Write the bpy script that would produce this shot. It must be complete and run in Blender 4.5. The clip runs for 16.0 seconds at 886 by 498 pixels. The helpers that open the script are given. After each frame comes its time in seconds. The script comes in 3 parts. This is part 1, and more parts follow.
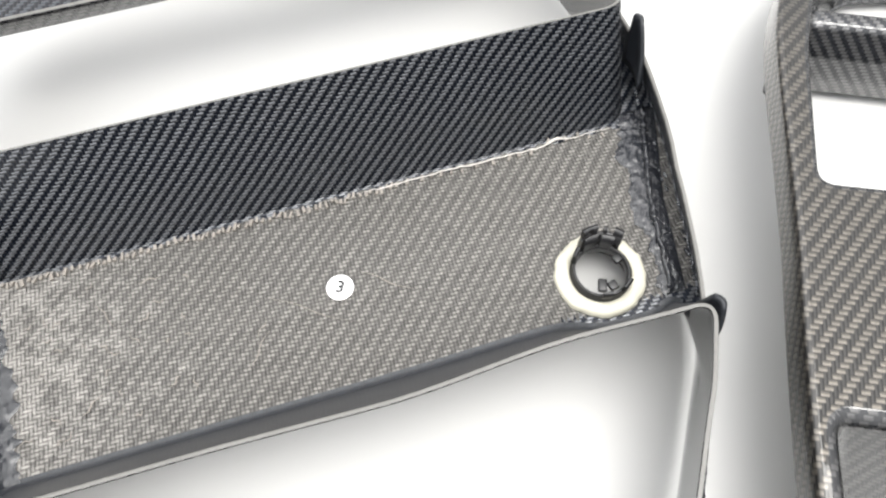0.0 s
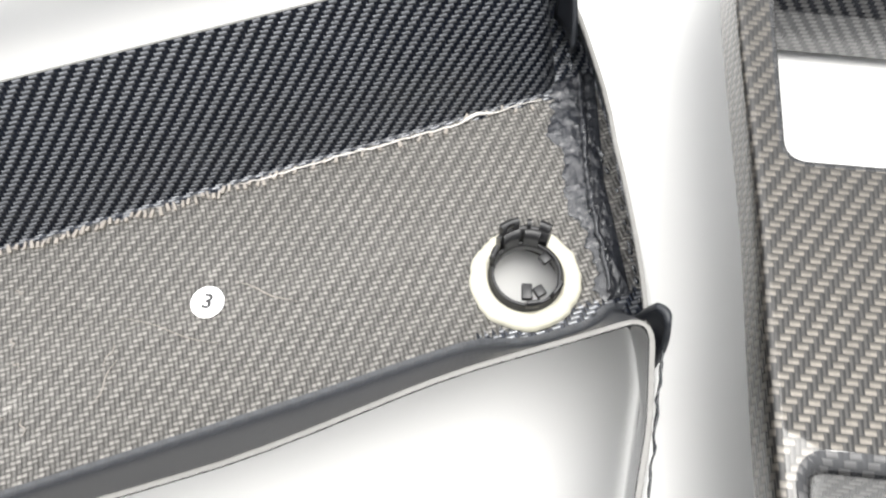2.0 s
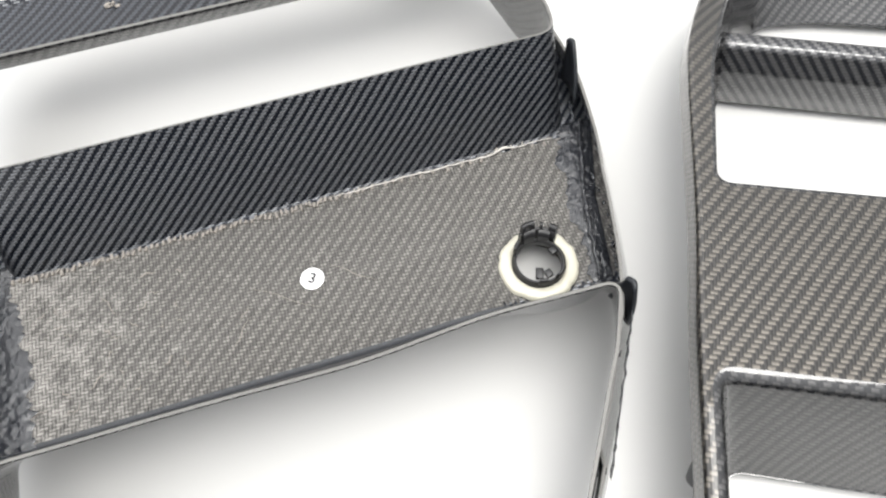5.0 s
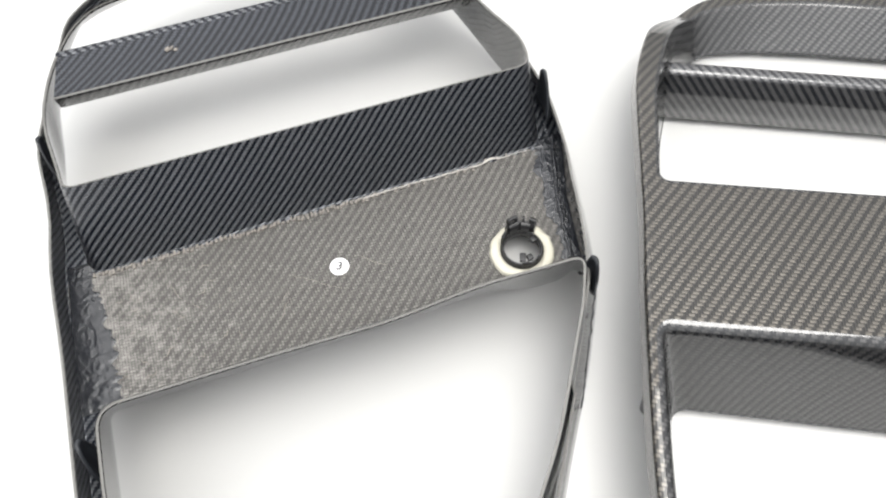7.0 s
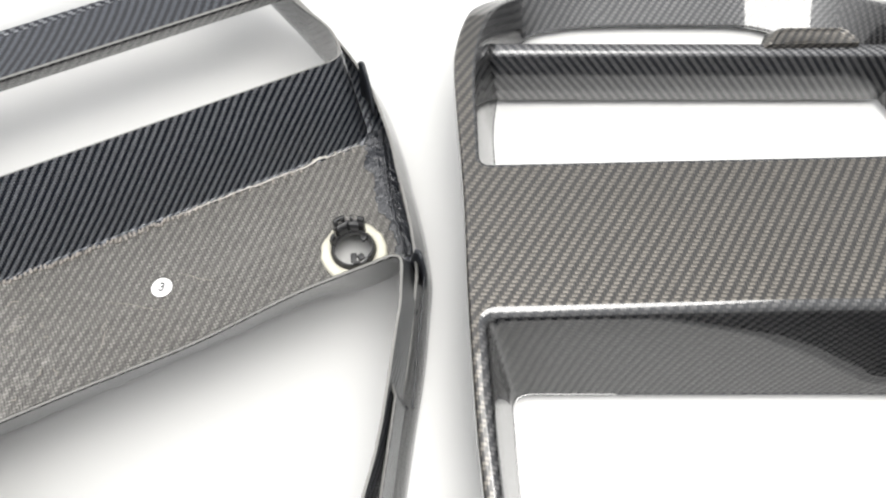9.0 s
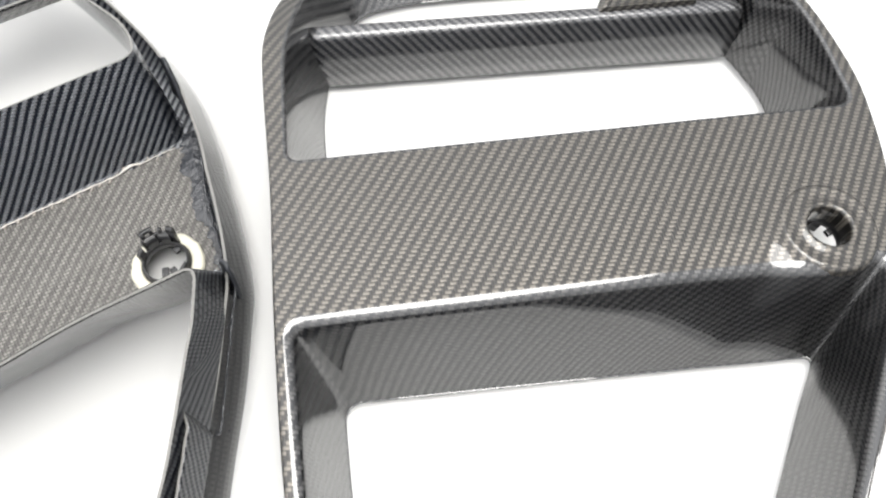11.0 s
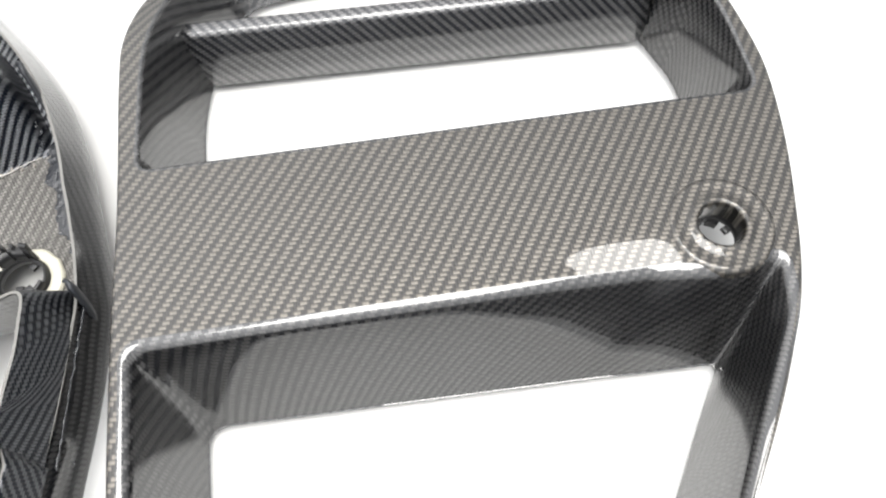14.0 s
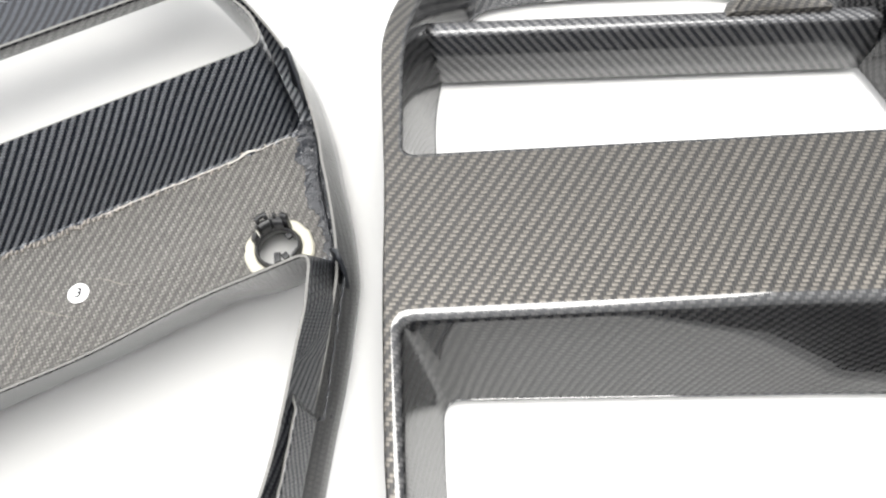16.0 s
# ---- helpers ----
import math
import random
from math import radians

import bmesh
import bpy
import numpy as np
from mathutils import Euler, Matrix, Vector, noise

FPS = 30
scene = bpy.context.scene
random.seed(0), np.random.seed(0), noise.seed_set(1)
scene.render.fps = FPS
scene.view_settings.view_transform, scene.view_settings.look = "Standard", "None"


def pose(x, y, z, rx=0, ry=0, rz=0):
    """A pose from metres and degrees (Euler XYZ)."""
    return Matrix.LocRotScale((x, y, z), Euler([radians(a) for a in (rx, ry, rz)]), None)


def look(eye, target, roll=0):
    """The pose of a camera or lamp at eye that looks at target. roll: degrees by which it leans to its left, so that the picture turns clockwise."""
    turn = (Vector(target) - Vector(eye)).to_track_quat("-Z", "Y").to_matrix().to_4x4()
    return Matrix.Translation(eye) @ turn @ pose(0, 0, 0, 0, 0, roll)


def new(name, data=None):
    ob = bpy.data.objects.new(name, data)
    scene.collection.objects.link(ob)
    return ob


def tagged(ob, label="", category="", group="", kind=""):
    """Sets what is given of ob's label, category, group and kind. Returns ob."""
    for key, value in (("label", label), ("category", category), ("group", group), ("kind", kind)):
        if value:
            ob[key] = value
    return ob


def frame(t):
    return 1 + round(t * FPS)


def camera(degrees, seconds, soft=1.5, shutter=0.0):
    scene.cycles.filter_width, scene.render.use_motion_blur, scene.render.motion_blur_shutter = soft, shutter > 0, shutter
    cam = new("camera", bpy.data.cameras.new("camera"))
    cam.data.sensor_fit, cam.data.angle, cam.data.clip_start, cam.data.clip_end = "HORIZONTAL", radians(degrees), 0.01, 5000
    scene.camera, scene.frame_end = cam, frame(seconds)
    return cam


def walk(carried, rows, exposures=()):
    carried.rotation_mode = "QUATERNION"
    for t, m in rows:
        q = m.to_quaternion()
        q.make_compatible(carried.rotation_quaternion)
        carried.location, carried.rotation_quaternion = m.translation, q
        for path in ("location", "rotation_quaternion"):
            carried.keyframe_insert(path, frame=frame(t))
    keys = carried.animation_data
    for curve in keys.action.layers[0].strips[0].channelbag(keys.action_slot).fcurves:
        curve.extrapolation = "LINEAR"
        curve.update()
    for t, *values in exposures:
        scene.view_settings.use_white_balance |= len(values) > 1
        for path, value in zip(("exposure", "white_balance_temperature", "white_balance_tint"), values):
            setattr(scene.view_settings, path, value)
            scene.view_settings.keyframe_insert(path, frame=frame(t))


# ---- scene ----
# ---------------------------------------------------------------- camera
LEVEL = pose(0, 0, -0.110, 5.0, 0, 0)      # turns the path's own frame level with the table top
PATH = [
    (0, (0.058, 0.025, 0.373), (-0.052, 0.737, -1.493), -3.2),
    (0.5, (0.059, 0.032, 0.363), (-0.038, 0.738, -1.506), -2.8),
    (1, (0.068, 0.039, 0.348), (-0.023, 0.733, -1.526), -2.8),
    (1.5, (0.08, 0.046, 0.332), (-0.011, 0.734, -1.543), -3.3),
    (2, (0.086, 0.05, 0.328), (-0.001, 0.725, -1.553), -3.3),
    (2.5, (0.087, 0.053, 0.321), (-0.012, 0.732, -1.558), -4.0),
    (3, (0.085, 0.052, 0.322), (-0.033, 0.737, -1.553), -5.3),
    (3.5, (0.083, 0.038, 0.348), (-0.033, 0.741, -1.521), -4.8),
    (4, (0.083, 0.024, 0.37), (-0.044, 0.757, -1.487), -4.9),
    (6.3, (0.076, -0.026, 0.46), (-0.04, 0.75, -1.38), -3.9),
    (6.5, (0.076, -0.032, 0.467), (-0.037, 0.76, -1.366), -3.8),
    (7, (0.077, -0.039, 0.47), (-0.01, 0.768, -1.358), -2.8),
    (7.5, (0.089, -0.039, 0.466), (0.043, 0.775, -1.36), -1.5),
    (8, (0.099, -0.036, 0.464), (0.102, 0.778, -1.362), 0.2),
    (8.5, (0.113, -0.034, 0.462), (0.158, 0.772, -1.368), 1.3),
    (9, (0.13, -0.031, 0.46), (0.223, 0.758, -1.375), 3.1),
    (9.5, (0.148, -0.028, 0.455), (0.275, 0.746, -1.385), 4.1),
    (10, (0.166, -0.025, 0.451), (0.323, 0.732, -1.393), 5.1),
    (12.3, (0.24, -0.016, 0.427), (0.491, 0.674, -1.434), 7.7),
    (12.5, (0.25, -0.014, 0.424), (0.504, 0.67, -1.438), 7.8),
    (13, (0.269, -0.009, 0.42), (0.527, 0.664, -1.446), 8.1),
    (13.5, (0.274, -0.011, 0.42), (0.509, 0.672, -1.445), 6.7),
    (14, (0.257, -0.017, 0.426), (0.435, 0.688, -1.437), 3.3),
    (14.5, (0.232, -0.022, 0.432), (0.349, 0.703, -1.428), 0.1),
    (15, (0.218, -0.024, 0.437), (0.294, 0.725, -1.416), -1.7),
    (15.5, (0.203, -0.022, 0.44), (0.244, 0.732, -1.412), -2.9),
    (16, (0.181, -0.02, 0.44), (0.179, 0.735, -1.412), -4.7),
]
cam = camera(62.5, 16.0, soft=2.3)
walk(cam, [(t, LEVEL @ look(eye, target, roll)) for t, eye, target, roll in PATH],
     exposures=[(0.0, 0.58), (1.5, 0.74), (3.0, 0.82), (4.2, 0.56), (6.3, 0.27), (8.0, 0.28), (9.5, 0.42), (12.5, 0.66), (16.0, 0.60)])

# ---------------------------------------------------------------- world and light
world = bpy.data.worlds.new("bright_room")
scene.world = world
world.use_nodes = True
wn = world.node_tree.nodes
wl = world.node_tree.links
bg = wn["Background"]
wtc = wn.new("ShaderNodeTexCoord")
wsep = wn.new("ShaderNodeSeparateXYZ")
wramp = wn.new("ShaderNodeValToRGB")
wl.new(wtc.outputs["Generated"], wsep.inputs[0])
wmix = wn.new("ShaderNodeMath")
wmix.operation = "MULTIPLY_ADD"
wmix.inputs[1].default_value, wmix.inputs[2].default_value = -0.5, 0.5
wl.new(wsep.outputs["X"], wmix.inputs[0])
wl.new(wmix.outputs[0], wramp.inputs[0])
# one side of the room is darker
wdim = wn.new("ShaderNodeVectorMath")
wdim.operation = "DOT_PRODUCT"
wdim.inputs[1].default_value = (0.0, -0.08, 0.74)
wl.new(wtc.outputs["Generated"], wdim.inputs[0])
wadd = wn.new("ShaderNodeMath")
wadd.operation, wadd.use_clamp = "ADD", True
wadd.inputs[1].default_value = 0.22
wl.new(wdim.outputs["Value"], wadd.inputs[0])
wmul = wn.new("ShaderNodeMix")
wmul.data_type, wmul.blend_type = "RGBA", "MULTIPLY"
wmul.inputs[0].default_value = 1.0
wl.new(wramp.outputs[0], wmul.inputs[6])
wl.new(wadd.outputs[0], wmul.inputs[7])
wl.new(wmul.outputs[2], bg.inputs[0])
wramp.color_ramp.elements[0].position, wramp.color_ramp.elements[0].color = 0.28, (0.50, 0.503, 0.508, 1)
wramp.color_ramp.elements[1].position, wramp.color_ramp.elements[1].color = 0.72, (1.0, 1.0, 1.0, 1)
bg.inputs[1].default_value = 2.85

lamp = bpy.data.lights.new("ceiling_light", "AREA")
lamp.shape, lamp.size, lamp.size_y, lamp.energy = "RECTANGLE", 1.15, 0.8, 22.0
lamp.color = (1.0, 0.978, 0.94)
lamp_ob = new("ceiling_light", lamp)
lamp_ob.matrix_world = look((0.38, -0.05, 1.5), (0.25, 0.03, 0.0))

# ---------------------------------------------------------------- materials


def material(name):
    m = bpy.data.materials.new(name)
    m.use_nodes = True
    nt = m.node_tree
    return m, nt.nodes, nt.links, nt.nodes["Principled BSDF"]


def mnode(nodes, links, op, a, b=None, c=None):
    n = nodes.new("ShaderNodeMath")
    n.operation = op
    for k, v in enumerate((a, b, c)):
        if v is None:
            continue
        if isinstance(v, (int, float)):
            n.inputs[k].default_value = v
        else:
            links.new(v, n.inputs[k])
    return n.outputs[0]


def mix_colour(nodes, links, fac, a, b, blend="MIX"):
    n = nodes.new("ShaderNodeMix")
    n.data_type, n.blend_type = "RGBA", blend
    for sock, v in ((n.inputs[0], fac), (n.inputs[6], a), (n.inputs[7], b)):
        if isinstance(v, (int, float, tuple)):
            sock.default_value = v
        else:
            links.new(v, sock)
    return n.outputs[2]


def noise_node(nodes, links, vec, scale, detail=3.0, rough=0.55):
    n = nodes.new("ShaderNodeTexNoise")
    n.inputs["Scale"].default_value, n.inputs["Detail"].default_value, n.inputs["Roughness"].default_value = scale, detail, rough
    links.new(vec, n.inputs["Vector"])
    return n.outputs["Fac"]


def weave(nodes, links, tow, wobble=0.0, aspect=1.5):
    """2x2 twill on the UV map (metres): which tow lies on top, the height across the tows, and the seen-through vector."""
    uv = nodes.new("ShaderNodeUVMap").outputs[0]
    vec = uv
    if wobble:
        nz = nodes.new("ShaderNodeTexNoise")
        nz.inputs["Scale"].default_value, nz.inputs["Detail"].default_value = 22.0, 2.0
        links.new(uv, nz.inputs["Vector"])
        sub = nodes.new("ShaderNodeVectorMath")
        sub.operation = "SUBTRACT"
        links.new(nz.outputs["Color"], sub.inputs[0])
        sub.inputs[1].default_value = (0.5, 0.5, 0.5)
        sc = nodes.new("ShaderNodeVectorMath")
        sc.operation = "SCALE"
        sc.inputs["Scale"].default_value = wobble
        links.new(sub.outputs[0], sc.inputs[0])
        ad = nodes.new("ShaderNodeVectorMath")
        links.new(uv, ad.inputs[0])
        links.new(sc.outputs[0], ad.inputs[1])
        vec = ad.outputs[0]
    sep = nodes.new("ShaderNodeSeparateXYZ")
    links.new(vec, sep.inputs[0])
    x = mnode(nodes, links, "DIVIDE", sep.outputs[0], tow)
    y = mnode(nodes, links, "DIVIDE", sep.outputs[1], tow * aspect)
    i, j = mnode(nodes, links, "FLOOR", x), mnode(nodes, links, "FLOOR", y)
    k = mnode(nodes, links, "FLOORED_MODULO", mnode(nodes, links, "SUBTRACT", i, j), 4.0)
    top = mnode(nodes, links, "LESS_THAN", k, 1.5)
    fx, fy = mnode(nodes, links, "FRACT", x), mnode(nodes, links, "FRACT", y)

    def bulge(f):
        d = mnode(nodes, links, "SUBTRACT", f, 0.5)
        return mnode(nodes, links, "SUBTRACT", 1.0, mnode(nodes, links, "MULTIPLY", mnode(nodes, links, "MULTIPLY", d, d), 4.0))

    hx, hy = bulge(fx), bulge(fy)
    inv = mnode(nodes, links, "SUBTRACT", 1.0, top)
    height = mnode(nodes, links, "ADD", mnode(nodes, links, "MULTIPLY", hx, top), mnode(nodes, links, "MULTIPLY", hy, inv))
    comb = nodes.new("ShaderNodeCombineXYZ")
    links.new(mnode(nodes, links, "ADD", mnode(nodes, links, "MULTIPLY", i, inv), mnode(nodes, links, "MULTIPLY", mnode(nodes, links, "FLOOR", mnode(nodes, links, "MULTIPLY", j, 0.5)), top)), comb.inputs[0])
    links.new(j, comb.inputs[1])
    links.new(top, comb.inputs[2])
    wnz = nodes.new("ShaderNodeTexWhiteNoise")
    links.new(comb.outputs[0], wnz.inputs["Vector"])
    return uv, top, height, mnode(nodes, links, "MULTIPLY", hx, hy), wnz.outputs["Value"]


def carbon(name, light, dark, tow=0.00128, rough=0.42, coat=1.0, coat_rough=0.03, bump=0.35, metal=0.8, wobble=0.0009, dust=0.0, aspect=1.45, ior=1.54, dotted=False):
    m, nodes, links, p = material(name)
    uv, top, height, dots, cell = weave(nodes, links, tow, wobble, aspect)
    large = noise_node(nodes, links, uv, 14.0, 3.0)
    fine = noise_node(nodes, links, uv, 900.0, 2.0)
    col = mix_colour(nodes, links, top, (*light, 1), (*dark, 1))
    edge = mnode(nodes, links, "POWER", dots if dotted else height, 0.5)
    col = mix_colour(nodes, links, edge, tuple(0.25 * c for c in dark) + (1,), col)
    col = mix_colour(nodes, links, mnode(nodes, links, "MULTIPLY", fine, 0.5), col, (0.5, 0.48, 0.45, 1), "OVERLAY")
    col = mix_colour(nodes, links, mnode(nodes, links, "MULTIPLY", large, 0.45), col, (0.42, 0.40, 0.37, 1), "OVERLAY")
    lot = 0.32 if dotted else 0.22
    col = mix_colour(nodes, links, 1.0, col, mix_colour(nodes, links, cell, (1 - lot, 1 - lot, 1 - lot, 1), (1, 1, 1, 1)), "MULTIPLY")
    if dust:
        # scuffed resin and loose fibre, thickest at one end of the panel
        d = noise_node(nodes, links, uv, 130.0, 7.0, 0.8)
        sx = nodes.new("ShaderNodeSeparateXYZ")
        links.new(uv, sx.inputs[0])
        g = nodes.new("ShaderNodeMapRange")
        g.inputs[1].default_value, g.inputs[2].default_value, g.inputs[3].default_value, g.inputs[4].default_value = 0.0, 0.085, 0.13, -0.06
        links.new(sx.outputs[0], g.inputs[0])
        dm = nodes.new("ShaderNodeMapRange")
        dm.inputs[1].default_value, dm.inputs[2].default_value, dm.inputs[4].default_value = 0.53, 0.70, dust
        links.new(mnode(nodes, links, "ADD", d, g.outputs[0]), dm.inputs[0])
        col = mix_colour(nodes, links, mnode(nodes, links, "MULTIPLY", dm.outputs[0], mnode(nodes, links, "POWER", height, 0.8)), col, (0.40, 0.385, 0.36, 1))
    links.new(col, p.inputs["Base Color"])
    p.inputs["Metallic"].default_value = metal
    p.inputs["Roughness"].default_value = rough
    tan = nodes.new("ShaderNodeTangent")
    tan.direction_type = "UV_MAP"
    links.new(tan.outputs[0], p.inputs["Tangent"])
    p.inputs["Anisotropic"].default_value = 0.75
    links.new(mnode(nodes, links, "MULTIPLY", top, 0.25), p.inputs["Anisotropic Rotation"])
    p.inputs["Coat Weight"].default_value = coat
    p.inputs["Coat Roughness"].default_value = coat_rough
    p.inputs["Coat IOR"].default_value = ior
    b = nodes.new("ShaderNodeBump")
    b.inputs["Strength"].default_value, b.inputs["Distance"].default_value = bump, 0.0004
    links.new(height, b.inputs["Height"])
    links.new(b.outputs[0], p.inputs["Normal"])
    orange = nodes.new("ShaderNodeBump")
    orange.inputs["Strength"].default_value, orange.inputs["Distance"].default_value = 0.025, 0.0006
    links.new(noise_node(nodes, links, uv, 70.0, 2.0), orange.inputs["Height"])
    links.new(orange.outputs[0], p.inputs["Coat Normal"])
    return m


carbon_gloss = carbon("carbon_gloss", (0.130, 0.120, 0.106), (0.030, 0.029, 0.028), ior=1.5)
# same carbon for steep walls, their shade put into darker tow colours
carbon_shaded = carbon("carbon_gloss_shaded", (0.066, 0.066, 0.068), (0.008, 0.009, 0.012), coat_rough=0.02, ior=1.8, bump=0.25)
carbon_bar_front = carbon("carbon_bar_front", (0.15, 0.152, 0.158), (0.010, 0.012, 0.018), coat_rough=0.02, ior=1.7, aspect=1.2)
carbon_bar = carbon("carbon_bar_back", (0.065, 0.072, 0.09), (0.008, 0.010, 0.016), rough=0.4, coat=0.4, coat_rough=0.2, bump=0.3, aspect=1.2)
carbon_inner = carbon("carbon_inner", (0.20, 0.212, 0.235), (0.009, 0.013, 0.024), rough=0.33, coat=0.45, coat_rough=0.2, bump=0.7, aspect=1.0)
grey_inner = carbon("grey_gel_inner", (0.036, 0.040, 0.048), (0.028, 0.031, 0.038), rough=0.45, coat=0.3, coat_rough=0.3, bump=0.15, metal=0.0)
cloth_back = carbon("carbon_cloth_back", (0.232, 0.226, 0.217), (0.124, 0.121, 0.116), tow=0.00148, rough=0.6, coat=0.15, coat_rough=0.35,
                    bump=1.0, metal=0.0, wobble=0.0022, dust=0.62, aspect=1.0, ior=1.5, dotted=True)


def resin_material():
    m, nodes, links, p = material("dark_resin")
    tc = nodes.new("ShaderNodeTexCoord").outputs["Object"]
    n1 = noise_node(nodes, links, tc, 160.0, 5.0, 0.65)
    n2 = noise_node(nodes, links, tc, 30.0, 3.0)
    links.new(mix_colour(nodes, links, n2, (0.005, 0.007, 0.012, 1), (0.030, 0.031, 0.034, 1)), p.inputs["Base Color"])
    p.inputs["Roughness"].default_value = 0.16
    p.inputs["Coat Weight"].default_value = 0.5
    b = nodes.new("ShaderNodeBump")
    b.inputs["Strength"].default_value, b.inputs["Distance"].default_value = 1.0, 0.0022
    links.new(n1, b.inputs["Height"])
    links.new(b.outputs[0], p.inputs["Normal"])
    return m


def plain(name, colour, rough=0.5, vary=0.1, scale=80.0, bump=0.1, coat=0.0):
    m, nodes, links, p = material(name)
    tc = nodes.new("ShaderNodeTexCoord").outputs["Object"]
    n = noise_node(nodes, links, tc, scale, 4.0)
    n2 = noise_node(nodes, links, tc, scale * 0.12, 3.0)
    lo = tuple(c * (1 - vary) for c in colour) + (1,)
    hi = tuple(min(1, c * (1 + vary)) for c in colour) + (1,)
    links.new(mix_colour(nodes, links, mnode(nodes, links, "MULTIPLY", mnode(nodes, links, "ADD", n, n2), 0.5), lo, hi), p.inputs["Base Color"])
    p.inputs["Roughness"].default_value = rough
    p.inputs["Coat Weight"].default_value = coat
    b = nodes.new("ShaderNodeBump")
    b.inputs["Strength"].default_value, b.inputs["Distance"].default_value = bump, 0.0005
    links.new(n, b.inputs["Height"])
    links.new(b.outputs[0], p.inputs["Normal"])
    return m


resin = resin_material()
table_white = plain("white_table_laminate", (0.505, 0.505, 0.498), 0.42, 0.02, 30.0, 0.02)
black_plastic = plain("black_plastic", (0.012, 0.012, 0.013), 0.38, 0.2, 200.0, 0.08)
tongue_black = plain("dull_black_laminate", (0.014, 0.016, 0.02), 0.5, 0.3, 150.0, 0.2)
glue_white = plain("yellowed_white_glue", (0.46, 0.445, 0.37), 0.4, 0.10, 120.0, 0.5, 0.3)
paper_white = plain("white_paper", (0.86, 0.86, 0.86), 0.6, 0.02, 300.0, 0.03)
ink_black = plain("black_ink", (0.02, 0.02, 0.022), 0.5, 0.1, 300.0, 0.02)
pale_edge = plain("pale_cut_edge", (0.13, 0.127, 0.12), 0.5, 0.35, 400.0, 0.4)

# ---------------------------------------------------------------- mesh helpers
MM = 0.001


def part(name, bm, mats, parent, label="", smooth=True):
    me = bpy.data.meshes.new(name)
    if smooth:
        for f in bm.faces:
            f.smooth = True
    bm.to_mesh(me)
    bm.free()
    for m in (mats if isinstance(mats, (list, tuple)) else (mats,)):
        me.materials.append(m)
    ob = new(name, me)
    if parent is not None:
        ob.parent = parent
    return tagged(ob, label)


def solid(ob, thick, inner=0, rim=0, use_rim=False):
    """Gives a sheet its thickness, away from its front; the inner side and the cut edge may have other materials."""
    s = ob.modifiers.new("thickness", "SOLIDIFY")
    s.thickness, s.offset, s.use_even_offset = thick, -1.0, False
    s.material_offset, s.material_offset_rim, s.use_rim = inner, rim, use_rim
    return ob


def rounded(corners, radii, side=14, arc=7):
    """A closed outline with rounded corners; alike corner lists give alike numbers of points."""
    pts = []
    n = len(corners)
    info = []
    for i, c in enumerate(corners):
        c = Vector(c)
        a = (Vector(corners[i - 1]) - c)
        b = (Vector(corners[(i + 1) % n]) - c)
        r = min(radii[i], 0.45 * a.length, 0.45 * b.length)
        info.append((c, c + a.normalized() * r, c + b.normalized() * r))
    for i in range(n):
        c, p, q = info[i]
        for k in range(arc + 1):
            s = k / arc
            pts.append((1 - s) ** 2 * p + 2 * s * (1 - s) * c + s * s * q)
        nxt = info[(i + 1) % n][1]
        for k in range(1, side):
            pts.append(q.lerp(nxt, k / side))
    return pts


def offset_outline(pts, d):
    """Moves a clockwise closed outline outwards by d."""
    out = []
    n = len(pts)
    for i in range(n):
        t = (pts[(i + 1) % n] - pts[i - 1])
        t.normalize()
        out.append(pts[i] + Vector((-t.y, t.x)) * d)
    return out


def loft(bm, rows, closed=True, mat=None, unfold=None):
    """Skin over rows of points (metres); the UV map runs along the row and down the rows, in metres."""
    uvl = bm.loops.layers.uv.verify()
    n = len(rows[0])
    verts = [[bm.verts.new(p) for p in row] for row in rows]
    mid = rows[len(rows) // 2]
    along = [0.0]
    for i in range(1, n + 1):
        along.append(along[-1] + (Vector(mid[i % n]) - Vector(mid[i - 1])).length)
    down = [[0.0] * n]
    for r in range(1, len(rows)):
        down.append([down[-1][i] + (Vector(rows[r][i]) - Vector(rows[r - 1][i])).length for i in range(n)])
    for r in range(len(rows) - 1):
        for i in range(n if closed else n - 1):
            j = (i + 1) % n
            f = bm.faces.new((verts[r][i], verts[r][j], verts[r + 1][j], verts[r + 1][i]))
            f.smooth = True
            if mat is not None:
                f.material_index = mat(r, i)
            if unfold:
                # the weave runs on from the front face, seen as if the wall were folded flat
                a, b = unfold[i], unfold[j]
                t = (b - a)
                nn = Vector((0, 1 if t.x > 0 else -1)) if abs(t.x) > abs(t.y) else Vector((-1 if t.y > 0 else 1, 0))
                cs = ((a, down[r][i]), (b, down[r][j]), (b, down[r + 1][j]), (a, down[r + 1][i]))
                for lp, (q, d) in zip(f.loops, cs):
                    lp[uvl].uv = q * 0.001 + nn * d
                continue
            for lp, uvv in zip(f.loops, ((along[i], down[r][i]), (along[i + 1], down[r][j]), (along[i + 1], down[r + 1][j]), (along[i], down[r + 1][i]))):
                lp[uvl].uv = uvv
    return verts


def inside(p, poly):
    x, y = p
    res = False
    n = len(poly)
    for i in range(n):
        a, b = poly[i], poly[i - 1]
        if (a[1] > y) != (b[1] > y) and x < (b[0] - a[0]) * (y - a[1]) / (b[1] - a[1]) + a[0]:
            res = not res
    return res


def smoothstep(a, b, x):
    s = max(0.0, min(1.0, (x - a) / (b - a)))
    return s * s * (3 - 2 * s)


